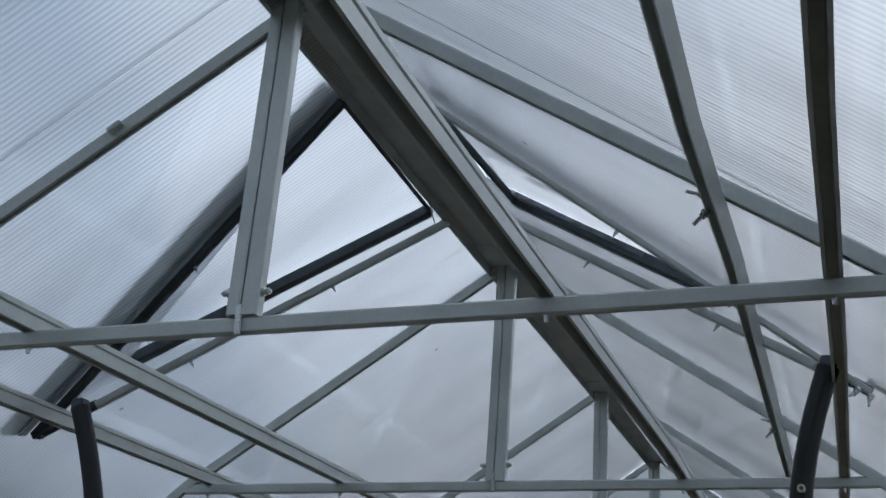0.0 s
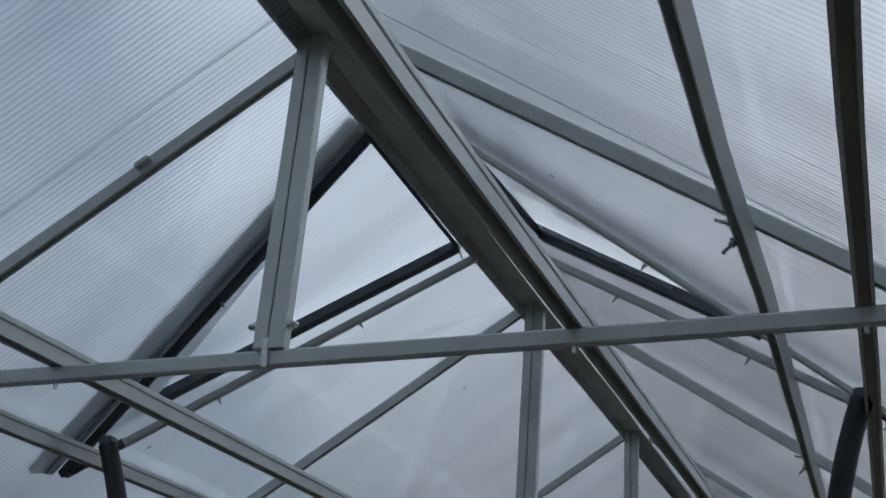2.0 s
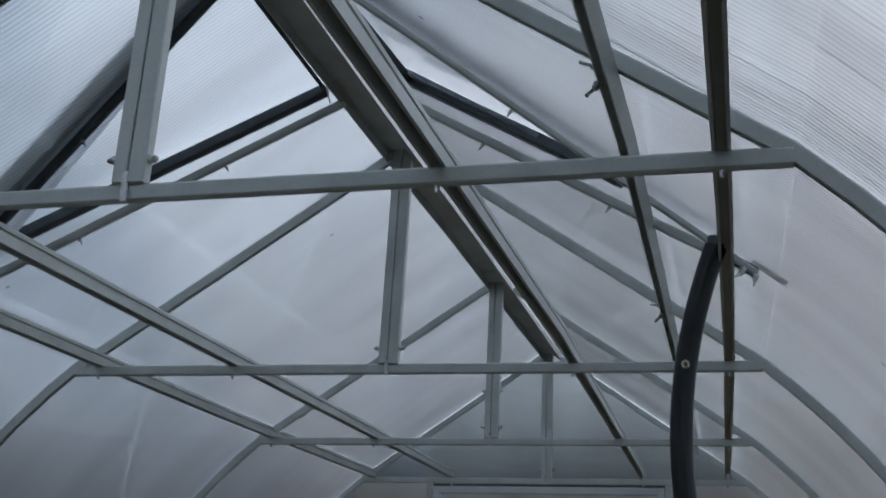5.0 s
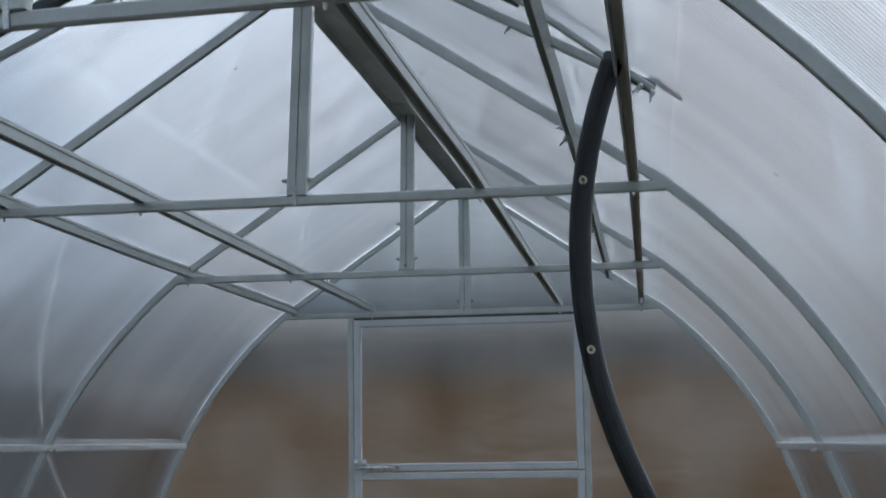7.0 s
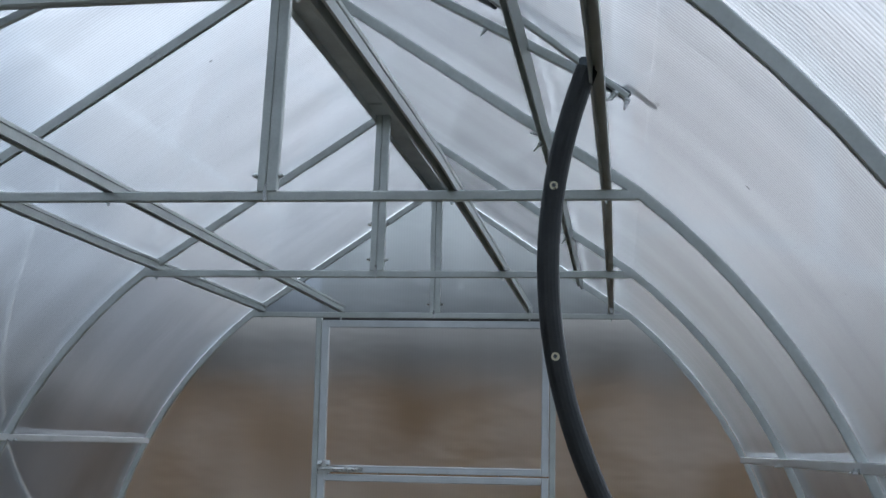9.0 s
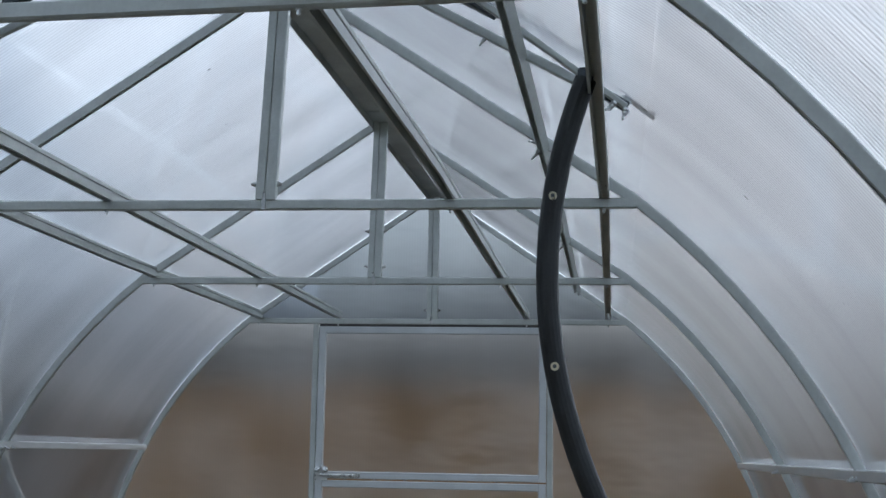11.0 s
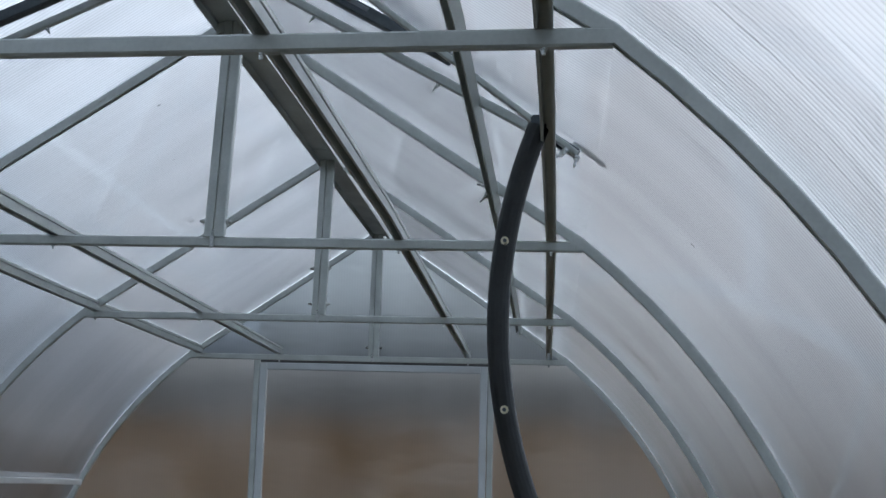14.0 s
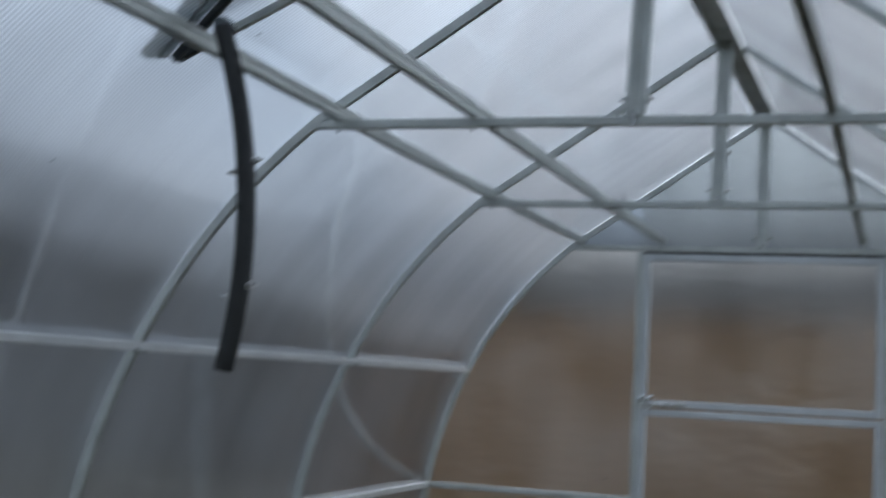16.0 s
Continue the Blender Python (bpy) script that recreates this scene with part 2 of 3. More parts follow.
def sweep(bm, path, side, profile):
    """Sweeps a closed profile, pairs of (along side, along normal), along a path; the normal is tangent x side."""
    path, side = [Vector(p) for p in path], Vector(side).normalized()
    rings = []
    for i, p in enumerate(path):
        a = (p - path[i - 1]).normalized() if i else None
        b = (path[i + 1] - p).normalized() if i + 1 < len(path) else None
        na, nb = (a or b).cross(side).normalized(), (b or a).cross(side).normalized()
        nn = (na + nb).normalized()
        nn = nn / max(0.5, nn.dot(na))
        rings.append([bm.verts.new(p + side * u + nn * v) for u, v in profile])
    k = len(profile)
    for r, s in zip(rings, rings[1:]):
        for j in range(k):
            bm.faces.new((r[j], r[(j + 1) % k], s[(j + 1) % k], s[j]))
    bm.faces.new(rings[0])
    bm.faces.new(list(reversed(rings[-1])))
    return bm


def channel(w, h, t=0.0016, lip=0.004):
    """Folded channel with lips, open towards minus normal."""
    a, b = w / 2, h / 2
    return [(-a, -b), (-a, b - 0.002), (-a + 0.002, b), (a - 0.002, b), (a, b - 0.002), (a, -b), (a - lip, -b), (a - lip, -b + t),
            (a - t, -b + t), (a - t, b - t), (-a + t, b - t), (-a + t, -b + t), (-a + lip, -b + t), (-a + lip, -b)]


def tube(w, h, c=0.0022):
    a, b = w / 2, h / 2
    return [(-a + c, -b), (-a, -b + c), (-a, b - c), (-a + c, b), (a - c, b), (a, b - c), (a, -b + c), (a - c, -b)]


def disc(r, n=14):
    return [(r * math.cos(2 * math.pi * i / n), r * math.sin(2 * math.pi * i / n)) for i in range(n)]


def rod(bm, a, b, r, n=12):
    d = (Vector(b) - Vector(a)).normalized()
    side = d.orthogonal()
    return sweep(bm, [a, b], side, disc(r, n))


def sheet_poly(bm, pts, thick, skip=()):
    """A flat plate from its outline; thick: the vector of its thickness."""
    lo = [bm.verts.new(p) for p in pts]
    hi = [bm.verts.new(Vector(p) + Vector(thick)) for p in pts]
    bm.faces.new(list(reversed(lo)))
    bm.faces.new(hi)
    for i in range(len(lo)):
        if i not in skip:
            j = (i + 1) % len(lo)
            bm.faces.new((lo[i], lo[j], hi[j], hi[i]))
    return bm


def bolt(parent, at, way, length=0.012, r=0.0045, name="bolt"):
    """A hexagon head with its washer, standing out of a surface."""
    a, d = Vector(at), Vector(way).normalized()
    bm = bmesh.new()
    rod(bm, a - d * 0.002, a + d * 0.0015, r * 1.35, 14)
    rod(bm, a + d * 0.0016, a + d * 0.006, r, 6)
    rod(bm, a + d * 0.0061, a + d * length, r * 0.55, 8)
    return part(name, bm, ZINC, parent, "small zinc bolt with washer")


# ---- plan ----
XC = 0.0515           # middle of the greenhouse
TIE = 1.7955          # height of the ties
HALF = 0.580          # half width at the ties
POSTS = {0: (0.043, 0.044), -1: (0.037, 0.044), -2: (0.029, 0.043), -3.025: (0.010, 0.015)}   # foot and head of the king posts
APEX = 2.185          # where the rafters meet
RIDGE = ((-6.05, 2.186), (-3.025, 2.186), (-2, 2.186), (-1, 2.187), (0, 2.198))   # the ridge dips a little
SLOPE = math.atan2(APEX - TIE, HALF)
ARC_X, ARC_Z, ARC_R = -0.187, 0.838, 1.232
BACK = -6.05            # the other end


def apex_at(y):
    return float(np.interp(y, [a for a, b in RIDGE], [b for a, b in RIDGE]))


def half_arch(s, top=0.0, out=0.0, y=0.0):
    """Middle line of one half of an arch, from the ridge to the ground, on side s; out: offset to the outside."""
    nx, nz = math.sin(SLOPE), math.cos(SLOPE)
    pts = [(top + nx * out, apex_at(y) - top * (apex_at(y) - TIE) / HALF + nz * out)]
    r = ARC_R + out
    a0 = math.acos((HALF - ARC_X) / ARC_R)
    pts += [(ARC_X + r * math.cos(a0 * (1 - i / 16)), ARC_Z + r * math.sin(a0 * (1 - i / 16))) for i in range(17)]
    pts.append((ARC_X + r, 0.0))
    return [(XC + s * x, z) for x, z in pts]


def roof_point(s, x, y, out=0.0):
    """A point of the roof's slope at the distance |x - XC| from the middle."""
    d = abs(x - XC)
    return Vector((XC + s * (d + math.sin(SLOPE) * out), y, apex_at(y) - d * (apex_at(y) - TIE) / HALF + math.cos(SLOPE) * out))


# ---- ground and surroundings ----
bm = bmesh.new()
N = 60
grid = [[None] * (N + 1) for _ in range(N + 1)]
for i in range(N + 1):
    for j in range(N + 1):
        u, v = 2 * i / N - 1, 2 * j / N - 1
        x, y = 900 * u ** 5 + 8 * u, 900 * v ** 5 + 8 * v - 2
        z = 0.03 * noise.noise((x * 0.8, y * 0.8, 0)) - 0.02
        if abs(x) < 1.6 and -6.6 < y < 0.6:
            z = -0.005
        grid[i][j] = bm.verts.new((x, y, z))
for i in range(N):
    for j in range(N):
        bm.faces.new((grid[i][j], grid[i + 1][j], grid[i + 1][j + 1], grid[i][j + 1]))
tagged(part("ground", bm, SOIL), "bare brown soil round and inside the greenhouse", "ground", kind="structure")


def fence(length, height, at, turn, label):
    f = thing("fence", label, "fence")
    f.matrix_world = pose(*at, rz=turn)
    for k in range(int(length / 0.16)):
        bm = bmesh.new()
        h = height + random.uniform(-0.02, 0.02)
        box(bm, (k * 0.16, 0, 0.03), (k * 0.16 + 0.15, 0.022, h), 0.003)
        part("board", bm, WOOD, f)
    for z in (0.4, height - 0.35):
        bm = bmesh.new()
        box(bm, (0, 0.024, z), (length, 0.064, z + 0.08), 0.004)
        part("fence_rail", bm, WOOD, f)
    for k in range(int(length / 2.5) + 1):
        bm = bmesh.new()
        box(bm, (k * 2.5, 0.066, 0), (k * 2.5 + 0.09, 0.156, height - 0.05), 0.005)
        part("post", bm, WOOD, f)


fence(10.4, 1.75, (-2.4, 3.0, 0), 0, "brown wooden board fence behind the greenhouse")


def house(at, w, d, h, label, skin, turn=0, name="house"):
    g = thing(name, label, name)
    g.matrix_world = pose(*at, rz=turn)
    bm = box(bmesh.new(), (-w / 2, 0, 0), (w / 2, d, h), 0.02)
    part("wall", bm, skin, g)
    bm = bmesh.new()
    e = 0.4
    pts = [(-w / 2 - e, -e, h), (w / 2 + e, -e, h), (w / 2 + e, d + e, h), (-w / 2 - e, d + e, h), (-w / 2 - e, d / 2, h + d * 0.12), (w / 2 + e, d / 2, h + d * 0.12)]
    v = [bm.verts.new(p) for p in pts]
    for f in ((0, 1, 5, 4), (2, 3, 4, 5), (0, 4, 3), (1, 2, 5), (0, 3, 2, 1)):
        bm.faces.new([v[i] for i in f])
    part("roof", bm, ROOFING, g, "grey sheet roof")


house((0.5, 12, 0), 30, 7, 3.0, "grey rendered house beyond the wooden fence", GREY_WALL)
house((-15, 9, 0), 46, 6, 5.2, "long dark wooden barn beyond the path", DARK_WOOD, 90, "barn")

# a pale path across the plot, laid of concrete slabs
path = tagged(new("pavement"), "narrow pale path of concrete slabs", "path", kind="structure")
path.matrix_world = pose(-4.6, 7.7, 0.0, rz=147.5)
slab = bpy.data.meshes.new("slab")
bm = box(bmesh.new(), (0, -0.25, -0.04), (0.58, 0.25, 0.035), 0.008)
bm.to_mesh(slab)
bm.free()
slab.materials.append(CONCRETE)
for k in range(18):
    ob = new("slab", slab)
    ob.parent = path
    ob.location = (k * 0.6, 0, 0)

# ---- steel frame ----
frame_y = [0, -1, -2, -3.025, -4.05, -5.05, BACK]
RAFTER = channel(0.0135, 0.016)
TIE_P = tube(0.0125, 0.017)
BAR_P = [(-0.0085, 0.012), (-0.0085, -0.0015), (-0.0055, -0.002), (-0.0055, -0.0045), (-0.0085, -0.005), (-0.0085, -0.010), (-0.0065, -0.012),
         (0.0065, -0.012), (0.0085, -0.010), (0.0085, -0.005), (0.0055, -0.0045), (0.0055, -0.002), (0.0085, -0.0015), (0.0085, 0.012),
         (0.0052, 0.012), (0.0045, -0.008), (-0.0045, -0.008), (-0.0052, 0.012)]   # channel with a groove along its sides, open downwards


def skew(y, x, z):
    """The fourth arch from the door stands askew: its head and one shoulder lean forward."""
    if y != -3.025:
        return y
    up = min(1.0, max(0.0, (z - TIE) / (APEX - TIE)))
    base = 0.027 - 0.062 * max(-HALF, min(HALF, x - XC))
    return y + base * (1 - up) + 0.07 * up


def arch(y):
    a = thing("arch", "galvanised steel arch with tie bar and king post", "greenhouse arch", "arches of the greenhouse")
    for s in (-1, 1):
        pts = [(x, skew(y, x, z), z) for x, z in half_arch(s, top=0.02 if s < 0 else 0.035, y=y)]
        bm = sweep(bmesh.new(), pts, (0, 1, 0) if s > 0 else (0, -1, 0), RAFTER)
        part("arch_leg", bm, STEEL, a)
    bm = sweep(bmesh.new(), [(XC + k * (HALF + 0.002), skew(y, XC + k * HALF, TIE), TIE) for k in (-1, 1)], (0, 1, 0), TIE_P)
    part("tie_bar", bm, STEEL, a)
    foot, head = POSTS.get(y, (0.036, 0.044))
    zt = apex_at(y) - 0.008
    yf, yh = skew(y, foot, TIE), skew(y, head, zt)
    for off, wide in ((-0.0095, 0.014), (0.00775, 0.0175)):
        bm = sweep(bmesh.new(), [(foot + off, yf - 0.002, TIE + 0.0085), (head + off, yh - 0.002, zt)], (1, 0, 0), tube(wide, 0.017, 0.0015))
        part("king_post", bm, STEEL, a)
    bm = box(bmesh.new(), (foot - 0.006, yf - 0.0105, TIE - 0.0105), (foot + 0.001, yf - 0.0062, TIE + 0.02), 0.0008)
    part("post_strap", bm, ZINC, a, "narrow bright strap at the post's foot")
    for s in (-1, 1):
        bolt(a, (foot + s * 0.0187, yf, TIE + 0.035), (s, 0, 0), 0.008, 0.0036)
        if y == -1:
            bolt(a, (foot + s * 0.0187, yf, TIE + 0.12), (s, 0, 0), 0.007, 0.0036)
        p = roof_point(s, XC + s * 0.225, y, 0.004)
        p.y = skew(y, p.x, p.z)
        bm = box(bmesh.new(), (-0.009, -0.012, -0.003), (0.009, 0.0, 0.003), 0.001)
        bm.transform(Matrix.Translation(p + Vector((0, 0.004, 0))) @ Matrix.Rotation(s * SLOPE, 4, "Y"))
        part("sheet_clip", bm, STEEL, a)
    return a


for y in frame_y:
    arch(y)

# long bars on the ties
BARS = (("outer", ((BACK - 0.02, -0.480), (-2.4, -0.482), (-2, -0.488), (-1.3, -0.504), (0.012, -0.504))),
        ("inner", ((BACK - 0.02, -0.240), (-2.9, -0.240), (-1, -0.248), (0.012, -0.252))),
        ("inner", ((BACK - 0.02, 0.300), (-3.5, 0.308), (-3.0, 0.319), (-2.2, 0.335), (0.012, 0.335))),
        ("outer", ((BACK - 0.02, 0.560), (-3.4, 0.568), (-2.8, 0.576), (-2, 0.583), (0.012, 0.583))))
for lab, line in BARS:
    z = TIE + 0.0085 + 0.0121
    bar = thing("long_bar", f"galvanised {lab} long bar resting on the ties", "steel bar", "long bars of the roof")
    part("channel", sweep(bmesh.new(), [(x, y, z) for y, x in line], (1, 0, 0), BAR_P), STEEL, bar)
    for y in frame_y:
        x = float(np.interp(y, [q for q, _ in line], [q for _, q in line]))
        bolt(bar, (x, skew(y, x, TIE), TIE - 0.0085), (0, 0, -1), 0.0065, 0.0024)

# purlin under the rafters of one slope
PURLIN = ((BACK, 0.462), (-3.2, 0.469), (-2.85, 0.479), (-1.6, 0.490), (-0.012, 0.492))
PZ = 1.886
bm = sweep(bmesh.new(), [(x, y, PZ) for y, x in PURLIN], (math.cos(SLOPE), 0, -math.sin(SLOPE)), [(u, -v) for u, v in channel(0.014, 0.017, 0.0016, 0.002)])
purlin = tagged(part("purlin", bm, STEEL), "galvanised purlin clamped under the sloping rafters", "purlin")
for y in frame_y[1:-1]:
    x = float(np.interp(y, [q for q, _ in PURLIN], [q for _, q in PURLIN]))
    for k in (-1, 1):
        bolt(purlin, (x - 0.009, skew(y, x, PZ) - 0.008 + k * 0.007, PZ - 0.006 * k), (-0.6, -0.5, -0.4 * k - 0.4), 0.019, 0.0035, "wing_bolt")

# ridge
bm = bmesh.new()
RW = 0.040
ridge_profile = [(-RW, 0.020), (-RW, 0.0), (0.003, 0.0), (0.005, 0.010), (0.015, 0.010), (0.016, 0.002), (0.018, 0.002), (0.018, 0.022),
                 (0.016, 0.022), (0.016, 0.013), (0.003, 0.013), (0.001, 0.003), (-RW + 0.002, 0.003), (-RW + 0.002, 0.020)]
RIDGE_X = ((BACK - 0.02, -0.016), (-3, -0.014), (-2, 0.0), (-1.5, 0.010), (0.02, 0.017))   # it runs a little across
sweep(bm, [(XC + d, y, apex_at(y) - 0.008) for y, d in RIDGE_X], (1, 0, 0), ridge_profile)
ridge = tagged(part("ridge_beam", bm, RIDGE_STEEL), "broad folded galvanised ridge beam", "ridge beam")
# clear folded cap, added to dim the sky gap between the two slopes
K = math.tan(SLOPE)
cap = [(-0.033, 0.033 * K), (0.0, 0.0), (0.033, 0.033 * K), (0.033, 0.033 * K - 0.004), (0.0, -0.004), (-0.033, 0.033 * K - 0.004)]
part("gap_cap", sweep(bmesh.new(), [(XC, y, apex_at(y) + 0.026) for y in (BACK - 0.02, -1, 0.02)], (1, 0, 0), cap), ROOF_PC, ridge, "clear folded cap added over the ridge gap")
for y in (-2.12, -1.12, -3.12):
    zz = apex_at(y)
    d = XC + float(np.interp(y, [q for q, _ in RIDGE_X], [q for _, q in RIDGE_X]))
    bm = box(bmesh.new(), (d - 0.038, y - 0.006, zz - 0.0115), (d + 0.003, y + 0.006, zz - 0.0085), 0.001)
    part("joint_strip", bm, RIDGE_STEEL, ridge)
for y in (-2.72, -2.45, -2.3):
    bolt(ridge, (XC - 0.018, y, apex_at(y) - 0.004), (0, 0, -1), 0.007, 0.0036)
for path in ([(0.0, -2.66, -0.012), (0.006, -2.6, -0.016), (0.012, -2.54, -0.022), (0.004, -2.5, -0.03), (0.0, -2.46, -0.016)],
             [(-0.045, -2.36, -0.008), (-0.047, -2.35, -0.03), (-0.042, -2.345, -0.05)]):
    bm = sweep(bmesh.new(), [(XC + a, b, apex_at(b) + c) for a, b, c in path], (1, 0.3, 0), disc(0.0011, 6))
    tagged(part("thread", bm, THREAD), "loose pale thread hanging at the ridge", "thread")

# rails along the sides
for s in (-1, 1):
    for z in (1.397 if s < 0 else 1.373, 1.03, 0.5):
        x = ARC_X + math.sqrt(ARC_R ** 2 - (z - ARC_Z) ** 2) if z > ARC_Z else ARC_X + ARC_R
        bm = sweep(bmesh.new(), [(XC + s * (x - 0.004), BACK, z), (XC + s * (x - 0.004), -0.013, z)], (1, 0, 0), tube(0.018, 0.018))
        rail = tagged(part("side_rail", bm, LIT_STEEL), "galvanised rail along the side wall", "steel rail", "side rails")
        for y in frame_y[1:-1]:
            for k in (-1, 1):
                bolt(rail, (XC + s * (x - 0.013), y + k * 0.018, z - 0.006), (-s, 0, -0.4), 0.011, 0.0036)

# ---- roof hatches ----
# (side, near bar, flap bar, far bar), each from the ridge down: x, y, x, y
HATCHES = ((-1, (0.003, -2.739, -0.533, -2.487), (0.003, -2.333, -0.395, -2.495), (0.013, -2.283, -0.457, -2.461)),
           (1, (0.100, -2.722, 0.610, -2.548), (0.150, -2.437, 0.450, -2.577), (0.095, -2.320, 0.552, -2.540)))


def slope_bar(bm, s, a, b, out, w, h):
    p, q = roof_point(s, *a, out), roof_point(s, *b, out)
    n = Vector((s * math.sin(SLOPE), 0, math.cos(SLOPE)))
    return sweep(bm, [p, q], (q - p).cross(n), tube(w, h, 0.0015))


for s, near, flap, far in HATCHES:
    h = thing("roof_hatch", "small steel-framed roof hatch standing ajar at the ridge", "roof hatch", "roof hatches")
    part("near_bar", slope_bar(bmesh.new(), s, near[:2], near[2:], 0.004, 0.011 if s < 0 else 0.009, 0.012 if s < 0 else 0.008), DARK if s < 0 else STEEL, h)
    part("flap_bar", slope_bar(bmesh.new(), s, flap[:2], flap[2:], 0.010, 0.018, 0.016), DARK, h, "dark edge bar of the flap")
    part("far_bar", slope_bar(bmesh.new(), s, far[:2], far[2:], 0.0, 0.010, 0.012), STEEL, h)
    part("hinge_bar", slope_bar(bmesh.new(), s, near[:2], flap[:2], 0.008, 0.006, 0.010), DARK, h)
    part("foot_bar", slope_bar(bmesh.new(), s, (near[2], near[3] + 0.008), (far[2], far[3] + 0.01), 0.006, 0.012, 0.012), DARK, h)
    # the right-hand sheet is added, to dim the open sky there
    corners = [roof_point(s, *c, 0.030) for c in ((XC + s * 0.03, near[1] - 0.02), (near[2] - s * 0.02, near[3]), (flap[2], flap[3] + 0.06), (XC + s * 0.03, flap[1] + 0.06))]
    part("flap_sheet", sheet_poly(bmesh.new(), corners, Vector((s * math.sin(SLOPE), 0, math.cos(SLOPE))) * 0.006), ROOF_PC, h, "clear ribbed sheet of the flap")
    if s < 0:
        part("weather_strip", slope_bar(bmesh.new(), s, (near[0], near[1] - 0.012), (near[2] + s * 0.02, near[3] - 0.016), 0.026, 0.03, 0.012), EDGE, h,
             "grey strip outside the sheet")
        part("edge_web", slope_bar(bmesh.new(), s, (near[0], near[1] - 0.007), (near[2] + s * 0.01, near[3] - 0.009), 0.0148, 0.015, 0.0096), EDGE, h)
    else:
        tip = Vector((near[2] - near[0], near[3] - near[1])) * 0.055
        part("weather_strip", slope_bar(bmesh.new(), s, (near[2] - 0.01, near[3] + 0.014), (near[2] + tip.x, near[3] + tip.y + 0.018), 0.0195, 0.016, 0.007), EDGE, h,
             "grey strip outside the sheet")
        for k in (-1, 1):
            q = roof_point(s, near[2] - 0.004 + k * 0.007, near[3] - 0.006, -0.002)
            bolt(h, q, (-0.5 + 0.3 * k, -0.5, -0.8), 0.015, 0.0030, "wing_bolt")
    for f in (0.45, 0.98):
        q = roof_point(s, near[0] + (near[2] - near[0]) * f, near[1] + (near[3] - near[1]) * f, -0.002)
        bolt(h, q, (-s * math.sin(SLOPE), -0.2, -math.cos(SLOPE)), 0.010, 0.0019, "screw")
    for f in (0.35, 0.75):
        q = roof_point(s, far[0] + (far[2] - far[0]) * f, far[1] + (far[3] - far[1]) * f, -0.008)
        bolt(h, q, (-s * math.sin(SLOPE), -0.2, -math.cos(SLOPE)), 0.010, 0.0019, "screw")


def hatch_arm(s, y, top, foot, sag, bolts, across):
    """A black curved tube that hangs from a hatch and bows towards the middle."""
    a = thing("hatch_arm", "black curved tube hanging from the roof hatch", "hatch arm", "hatch arms")
    top, foot = Vector((top[0], y, top[1])), Vector((foot[0], y, foot[1]))
    d = foot - top
    n = Vector((-s, 0, 0))
    n = (n - d.normalized() * n.dot(d.normalized())).normalized()
    pts = [top + d * f + n * (4 * sag * f * (1 - f)) for f in [i / 20 for i in range(21)]]
    part("tube", sweep(bmesh.new(), pts, (0, 1, 0), disc(0.0128, 18)), BLACK, a)
    bm = rod(bmesh.new(), pts[-1] + (pts[-1] - pts[-2]).normalized() * 0.0005, pts[-1] + (pts[-1] - pts[-2]).normalized() * 0.003, 0.0118, 18)
    part("end_cap", bm, BLACK, a)
    bm = box(bmesh.new(), top - Vector((0.009, 0.011, 0.008)), top + Vector((0.009, 0.011, 0.012)), 0.002)
    part("bracket", bm, DARK, a, "dark bracket under the hatch")
    for f in bolts:
        q = top + d * f + n * (4 * sag * f * (1 - f))
        if across:
            for k in (-1, 1):
                bolt(a, q + Vector((k * 0.0125, 0, k * 0.008)), (k, 0, 0), 0.012, 0.0042)
        else:
            bm = rod(bmesh.new(), q + Vector((0, -0.0122, 0)), q + Vector((0, -0.0150, 0)), 0.0047, 16)
            washer = part("washer", bm, BRASS, a, "round brass-coloured washer")
            bm = rod(bmesh.new(), q + Vector((0, -0.0148, 0)), q + Vector((0, -0.0166, 0)), 0.0024, 6)
            part("screw_head", bm, DARK, washer)


hatch_arm(1, -2.637, (0.566, 1.823), (0.590, 1.323), 0.054, (0.272, 0.655), False)
hatch_arm(-1, -2.545, (-0.432, 1.822), (-0.397, 1.366), 0.034, (0.42, 0.78), True)


# ---- end walls ----
JL, JR = -0.3195, 0.408
DOOR_TOP, SASH_FOOT, LEAF_TOP = 1.780, 1.312, 1.307


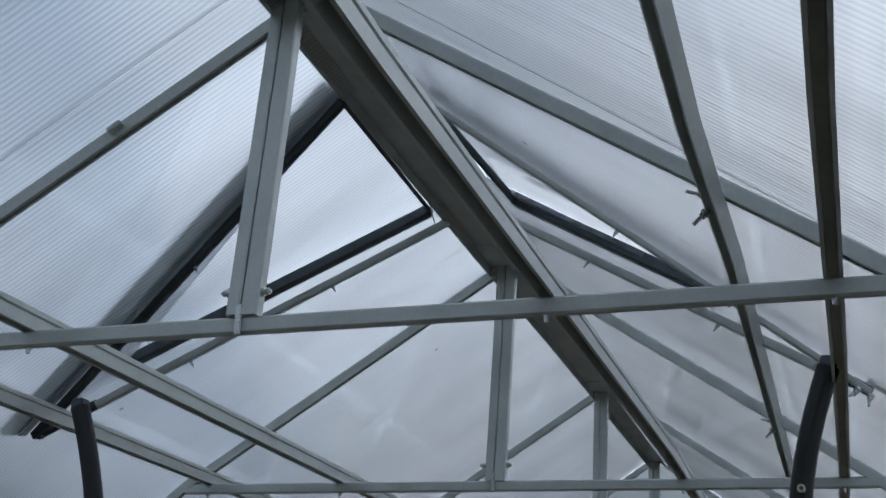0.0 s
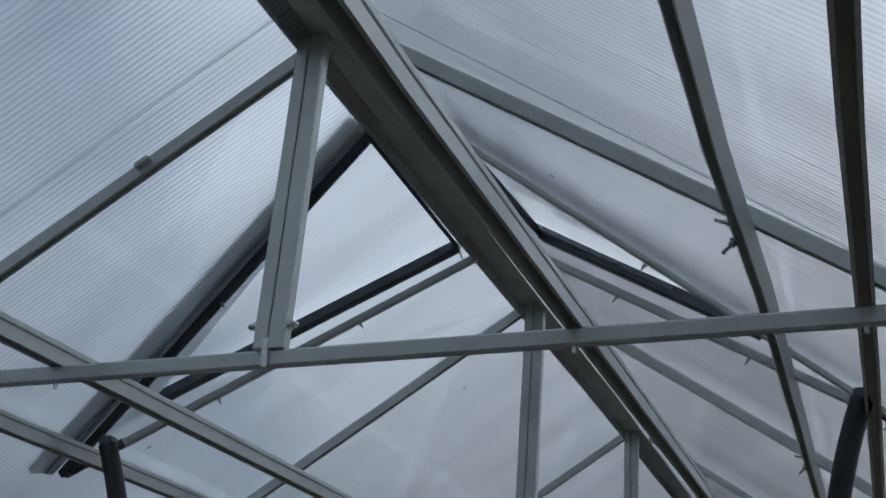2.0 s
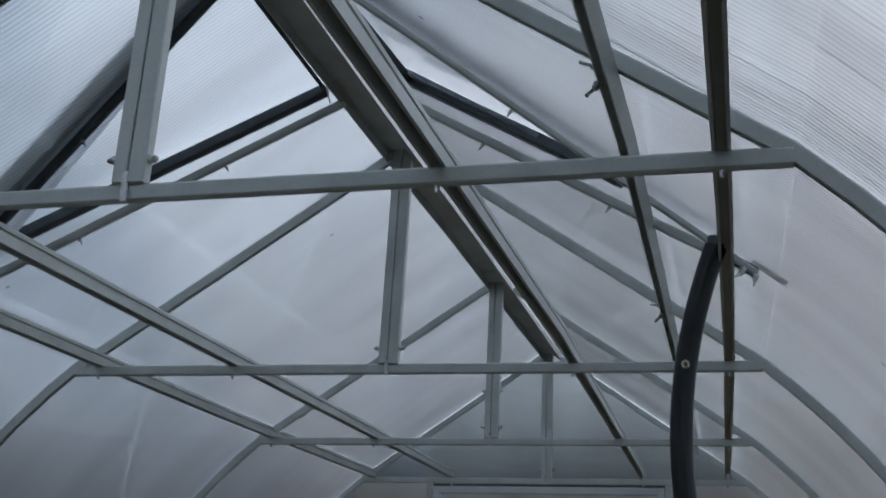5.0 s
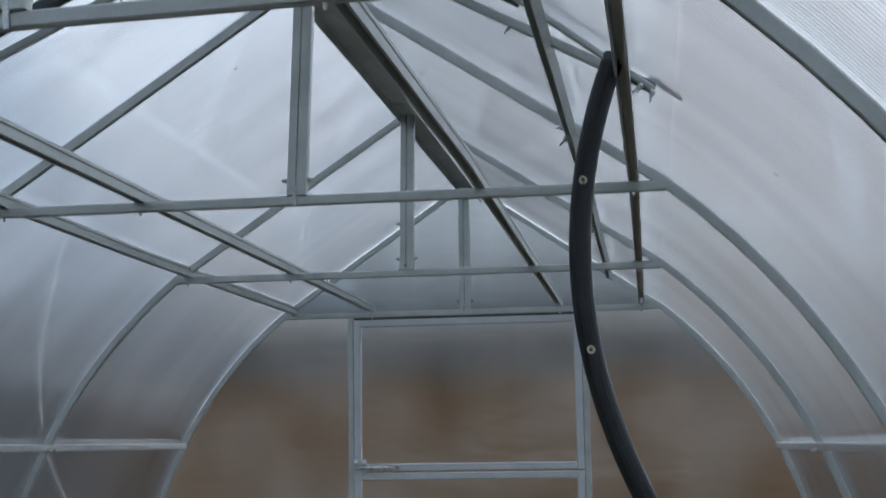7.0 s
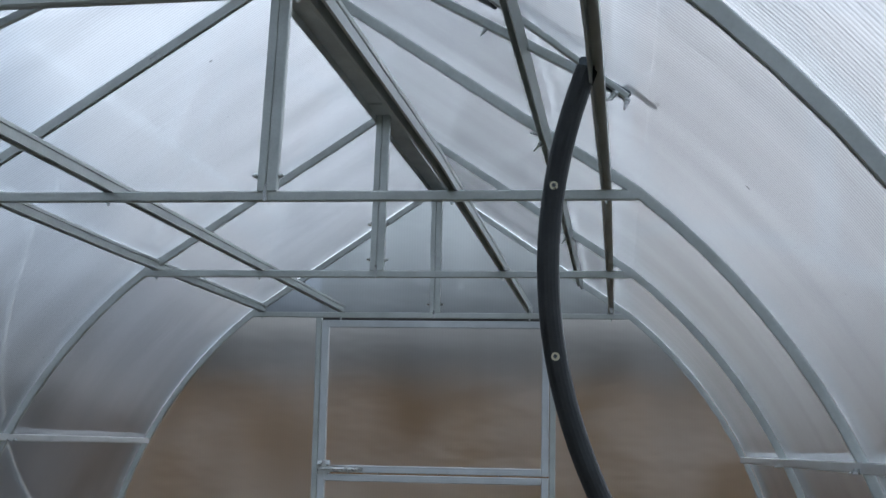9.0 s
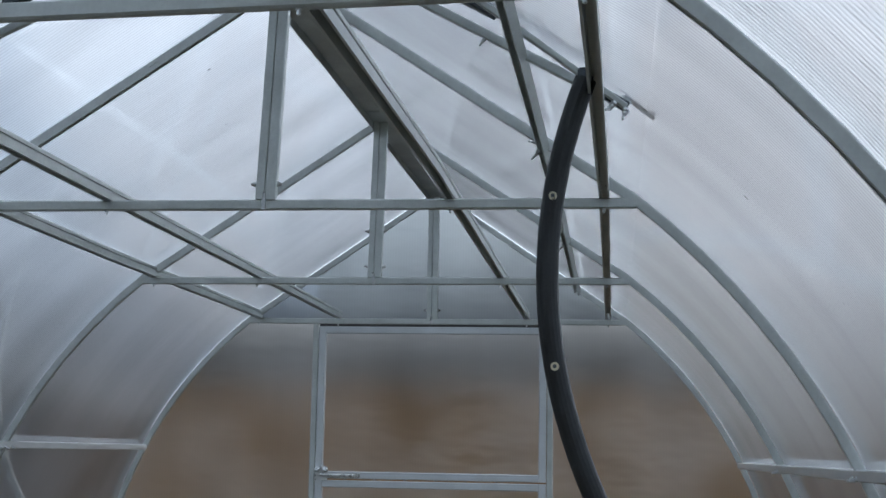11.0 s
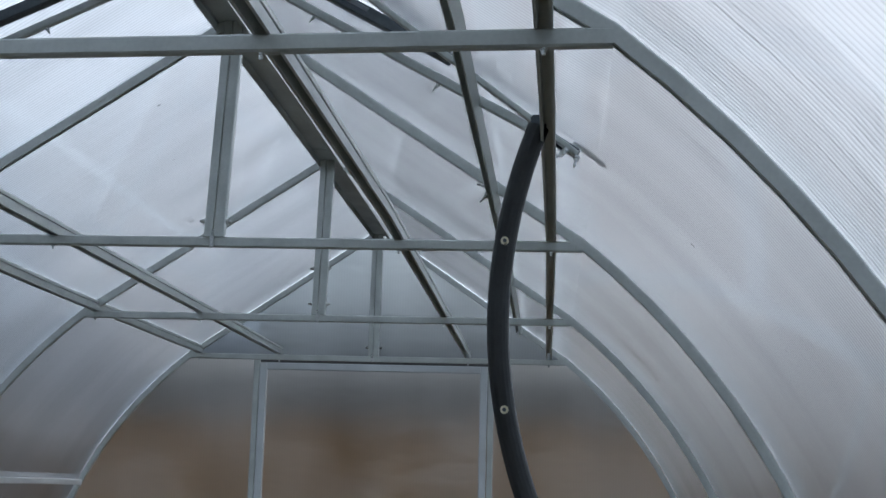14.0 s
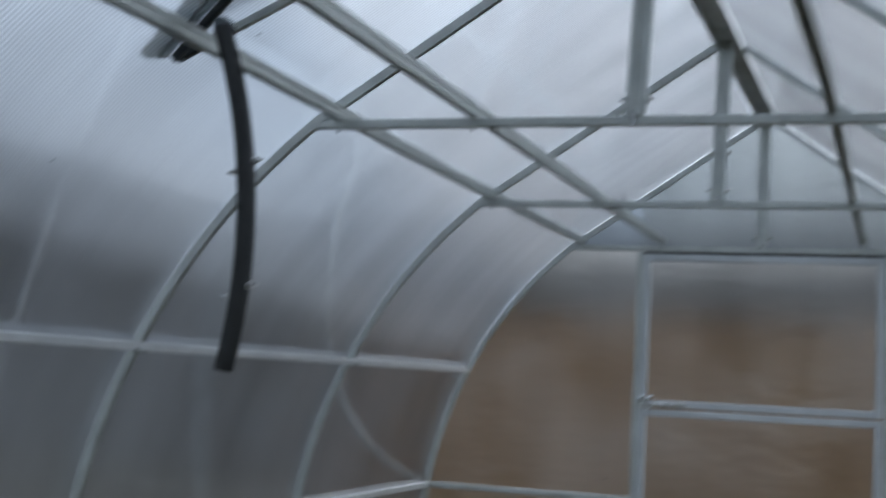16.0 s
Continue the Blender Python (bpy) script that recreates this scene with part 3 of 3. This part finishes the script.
def end_wall(y, out, front):
    w = tagged(new("wall_north" if front else "wall_south"), "end wall of twin-wall polycarbonate on a steel frame", "end wall", kind="structure")
    t = (0, out * 0.006, 0)
    yo = y + out * 0.0135
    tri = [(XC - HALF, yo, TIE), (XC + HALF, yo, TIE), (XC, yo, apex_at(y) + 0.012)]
    part("gable_sheet", sheet_poly(bmesh.new(), tri, t), DIM_GABLE_PC, w, "clear gable sheet, tinted grey to dim the sky behind")
    k = (JL - (XC - HALF)) / HALF * (apex_at(y) + 0.012 - TIE)
    y2 = yo + out * 0.008
    over = [(JL, y2, TIE), (XC + HALF, y2, TIE), (XC, y2, apex_at(y) + 0.012), (JL, y2, TIE + k)]
    part("gable_sheet", sheet_poly(bmesh.new(), over, t), END_PC, w, "second sheet lapped over the gable")
    for s, j in ((-1, JL), (1, JR)):
        pts = [(x, yo, z) for x, z in half_arch(s)[1:]] + [(j, yo, 0), (j, yo, TIE - 0.002)]
        pts[0] = (XC + s * HALF, yo, TIE - 0.002)
        part("side_sheet", sheet_poly(bmesh.new(), pts, t), END_PC, w)
        bm = sweep(bmesh.new(), [(j, y, 0), (j, y, TIE - 0.01)], (1, 0, 0), tube(0.018, 0.018))
        part("door_post", bm, STEEL, w)
        bm = sweep(bmesh.new(), [(j - s * 0.0 + s * 0.0095, y, 1.03), (XC + s * 1.02, y, 1.03)], (0, 1, 0), tube(0.016, 0.018))
        part("wall_rail", bm, STEEL, w)
    return w


end_wall(0, 1, True)
end_wall(BACK, -1, False)


def door(y, out, title, latched):
    """A lower leaf and an upper sash of their own."""
    x0, x1 = JL + 0.011, JR - 0.011
    whole = tagged(new(title), "closed two-part door of steel tube and clear sheet", "door", kind="structure")
    for name, z0, z1, label in (("upper_sash", SASH_FOOT, DOOR_TOP - 0.002, "upper sash"), ("lower_leaf", 0.03, LEAF_TOP, "lower leaf")):
        d = new(name)
        d.parent = whole
        e = 0.011
        yy = y - out * 0.004
        for a, b, sd in (((x0 + e, z0), (x0 + e, z1), (1, 0, 0)), ((x1 - e, z0), (x1 - e, z1), (1, 0, 0)),
                         ((x0 + 0.0225, z0 + e), (x1 - 0.0225, z0 + e), (0, 1, 0)), ((x0 + 0.0225, z1 - e), (x1 - 0.0225, z1 - e), (0, 1, 0))):
            bm = sweep(bmesh.new(), [(a[0], yy, a[1]), (b[0], yy, b[1])], sd, tube(0.022, 0.018) if sd[0] else tube(0.018, 0.022))
            part("frame_bar", bm, LIT_STEEL, d)
        bm = sheet_poly(bmesh.new(), [(x0, y + out * 0.0065, z0), (x1, y + out * 0.0065, z0), (x1, y + out * 0.0065, z1), (x0, y + out * 0.0065, z1)], (0, out * 0.006, 0))
        part("pane", bm, END_PC, d, "clear twin-wall sheet")
        if latched and name == "upper_sash":
            ly = yy - out * 0.010
            latch = thing("barrel_bolt", "bright zinc barrel bolt on the sash corner", "latch")
            bm = box(bmesh.new(), (x0 + 0.001, ly - 0.003, z0 - 0.006), (x0 + 0.040, ly, z0 + 0.036), 0.002)
            part("plate", bm, ZINC, latch)
            bm = box(bmesh.new(), (x0 + 0.045, ly - 0.003, z0 + 0.003), (x0 + 0.14, ly, z0 + 0.017), 0.002)
            part("guide", bm, ZINC, latch)
            bm = rod(bmesh.new(), (x0 + 0.012, ly - 0.008, z0 + 0.010), (x0 + 0.125, ly - 0.008, z0 + 0.010), 0.0042)
            part("rod", bm, ZINC, latch)
            for q in (x0 + 0.008, x0 + 0.033):
                bm = rod(bmesh.new(), (q, ly - 0.003, z0 + 0.026), (q, ly - 0.011, z0 + 0.030), 0.0075, 12)
                part("knob", bm, ZINC, latch)


door(0, 1, "door_1", True)
door(BACK, -1, "door_2", False)

# ---- roof and side sheets ----
NOTCH = {s: (near, flap) for s, near, flap, far in HATCHES}


def cover(s, y0, y1):
    """One sheet from the ridge to the ground; the sheet with the hatch is cut out under its open flap."""
    c = tagged(new("roof_sheet"), "clear ribbed twin-wall polycarbonate sheet over the arches", "roof sheet", "cover sheets", "structure")
    prof = half_arch(s, top=0.03, out=0.0095, y=y0)
    prof1 = half_arch(s, top=0.03, out=0.0095, y=y1)
    th = 0.006
    outer = half_arch(s, top=0.03, out=0.0095 + th)
    bm = bmesh.new()
    n = Vector((s * math.sin(SLOPE), 0, math.cos(SLOPE))) * th
    if y0 < -2.9 and y1 >= -2.01:
        near, flap = NOTCH[s]
        jx, jy = flap[2], flap[3]
        top, foot = prof[0][0], prof[1][0]
        r = lambda x, y: roof_point(s, x, y, 0.0095)
        ends = [Vector((foot, yy, prof[1][1])) for yy in (y0, jy, y1)]
        heads = [Vector((top, yy, half_arch(s, top=0.03, out=0.0095, y=yy)[0][1])) for yy in (y0, near[1], flap[1], y1)]
        sheet_poly(bm, [heads[0], ends[0], ends[1], r(jx, jy), heads[1]], n, (1, 2))
        sheet_poly(bm, [heads[2], r(jx, jy), ends[1], ends[2], heads[3]], n, (1, 2))
    else:
        sheet_poly(bm, [Vector((prof[0][0], y0, prof[0][1])), Vector((prof[1][0], y0, prof[1][1])), Vector((prof[1][0], y1, prof[1][1])), Vector((prof1[0][0], y1, prof1[0][1]))], n, (1,))
    part("slope_panel", bm, ROOF_PC, c)
    bm = bmesh.new()
    rows = []
    for (x, z), (ox, oz) in zip(prof[1:], outer[1:]):
        rows.append([bm.verts.new(q) for q in ((x, y0, z), (x, y1, z), (ox, y1, oz), (ox, y0, oz))])
    for a, b in zip(rows, rows[1:]):
        for j in range(4):
            bm.faces.new((a[j], a[(j + 1) % 4], b[(j + 1) % 4], b[j]))
    bm.faces.new(list(reversed(rows[-1])))
    for f in bm.faces:
        f.smooth = True
    for r in rows:
        for j in range(4):
            e = bm.edges.get((r[j], r[(j + 1) % 4]))
            for q in e.verts:
                for k in q.link_edges:
                    if k not in (bm.edges.get((r[i], r[(i + 1) % 4])) for i in range(4)):
                        k.smooth = False
    for r in (rows[0], rows[-1]):
        for j in range(4):
            bm.edges.get((r[j], r[(j + 1) % 4])).smooth = False
    part("curved_panel", bm, ROOF_PC, c)


for s in (-1, 1):
    for y1, y0 in zip(frame_y, frame_y[1:]):
        cover(s, y0 + 0.001, y1 - 0.001)
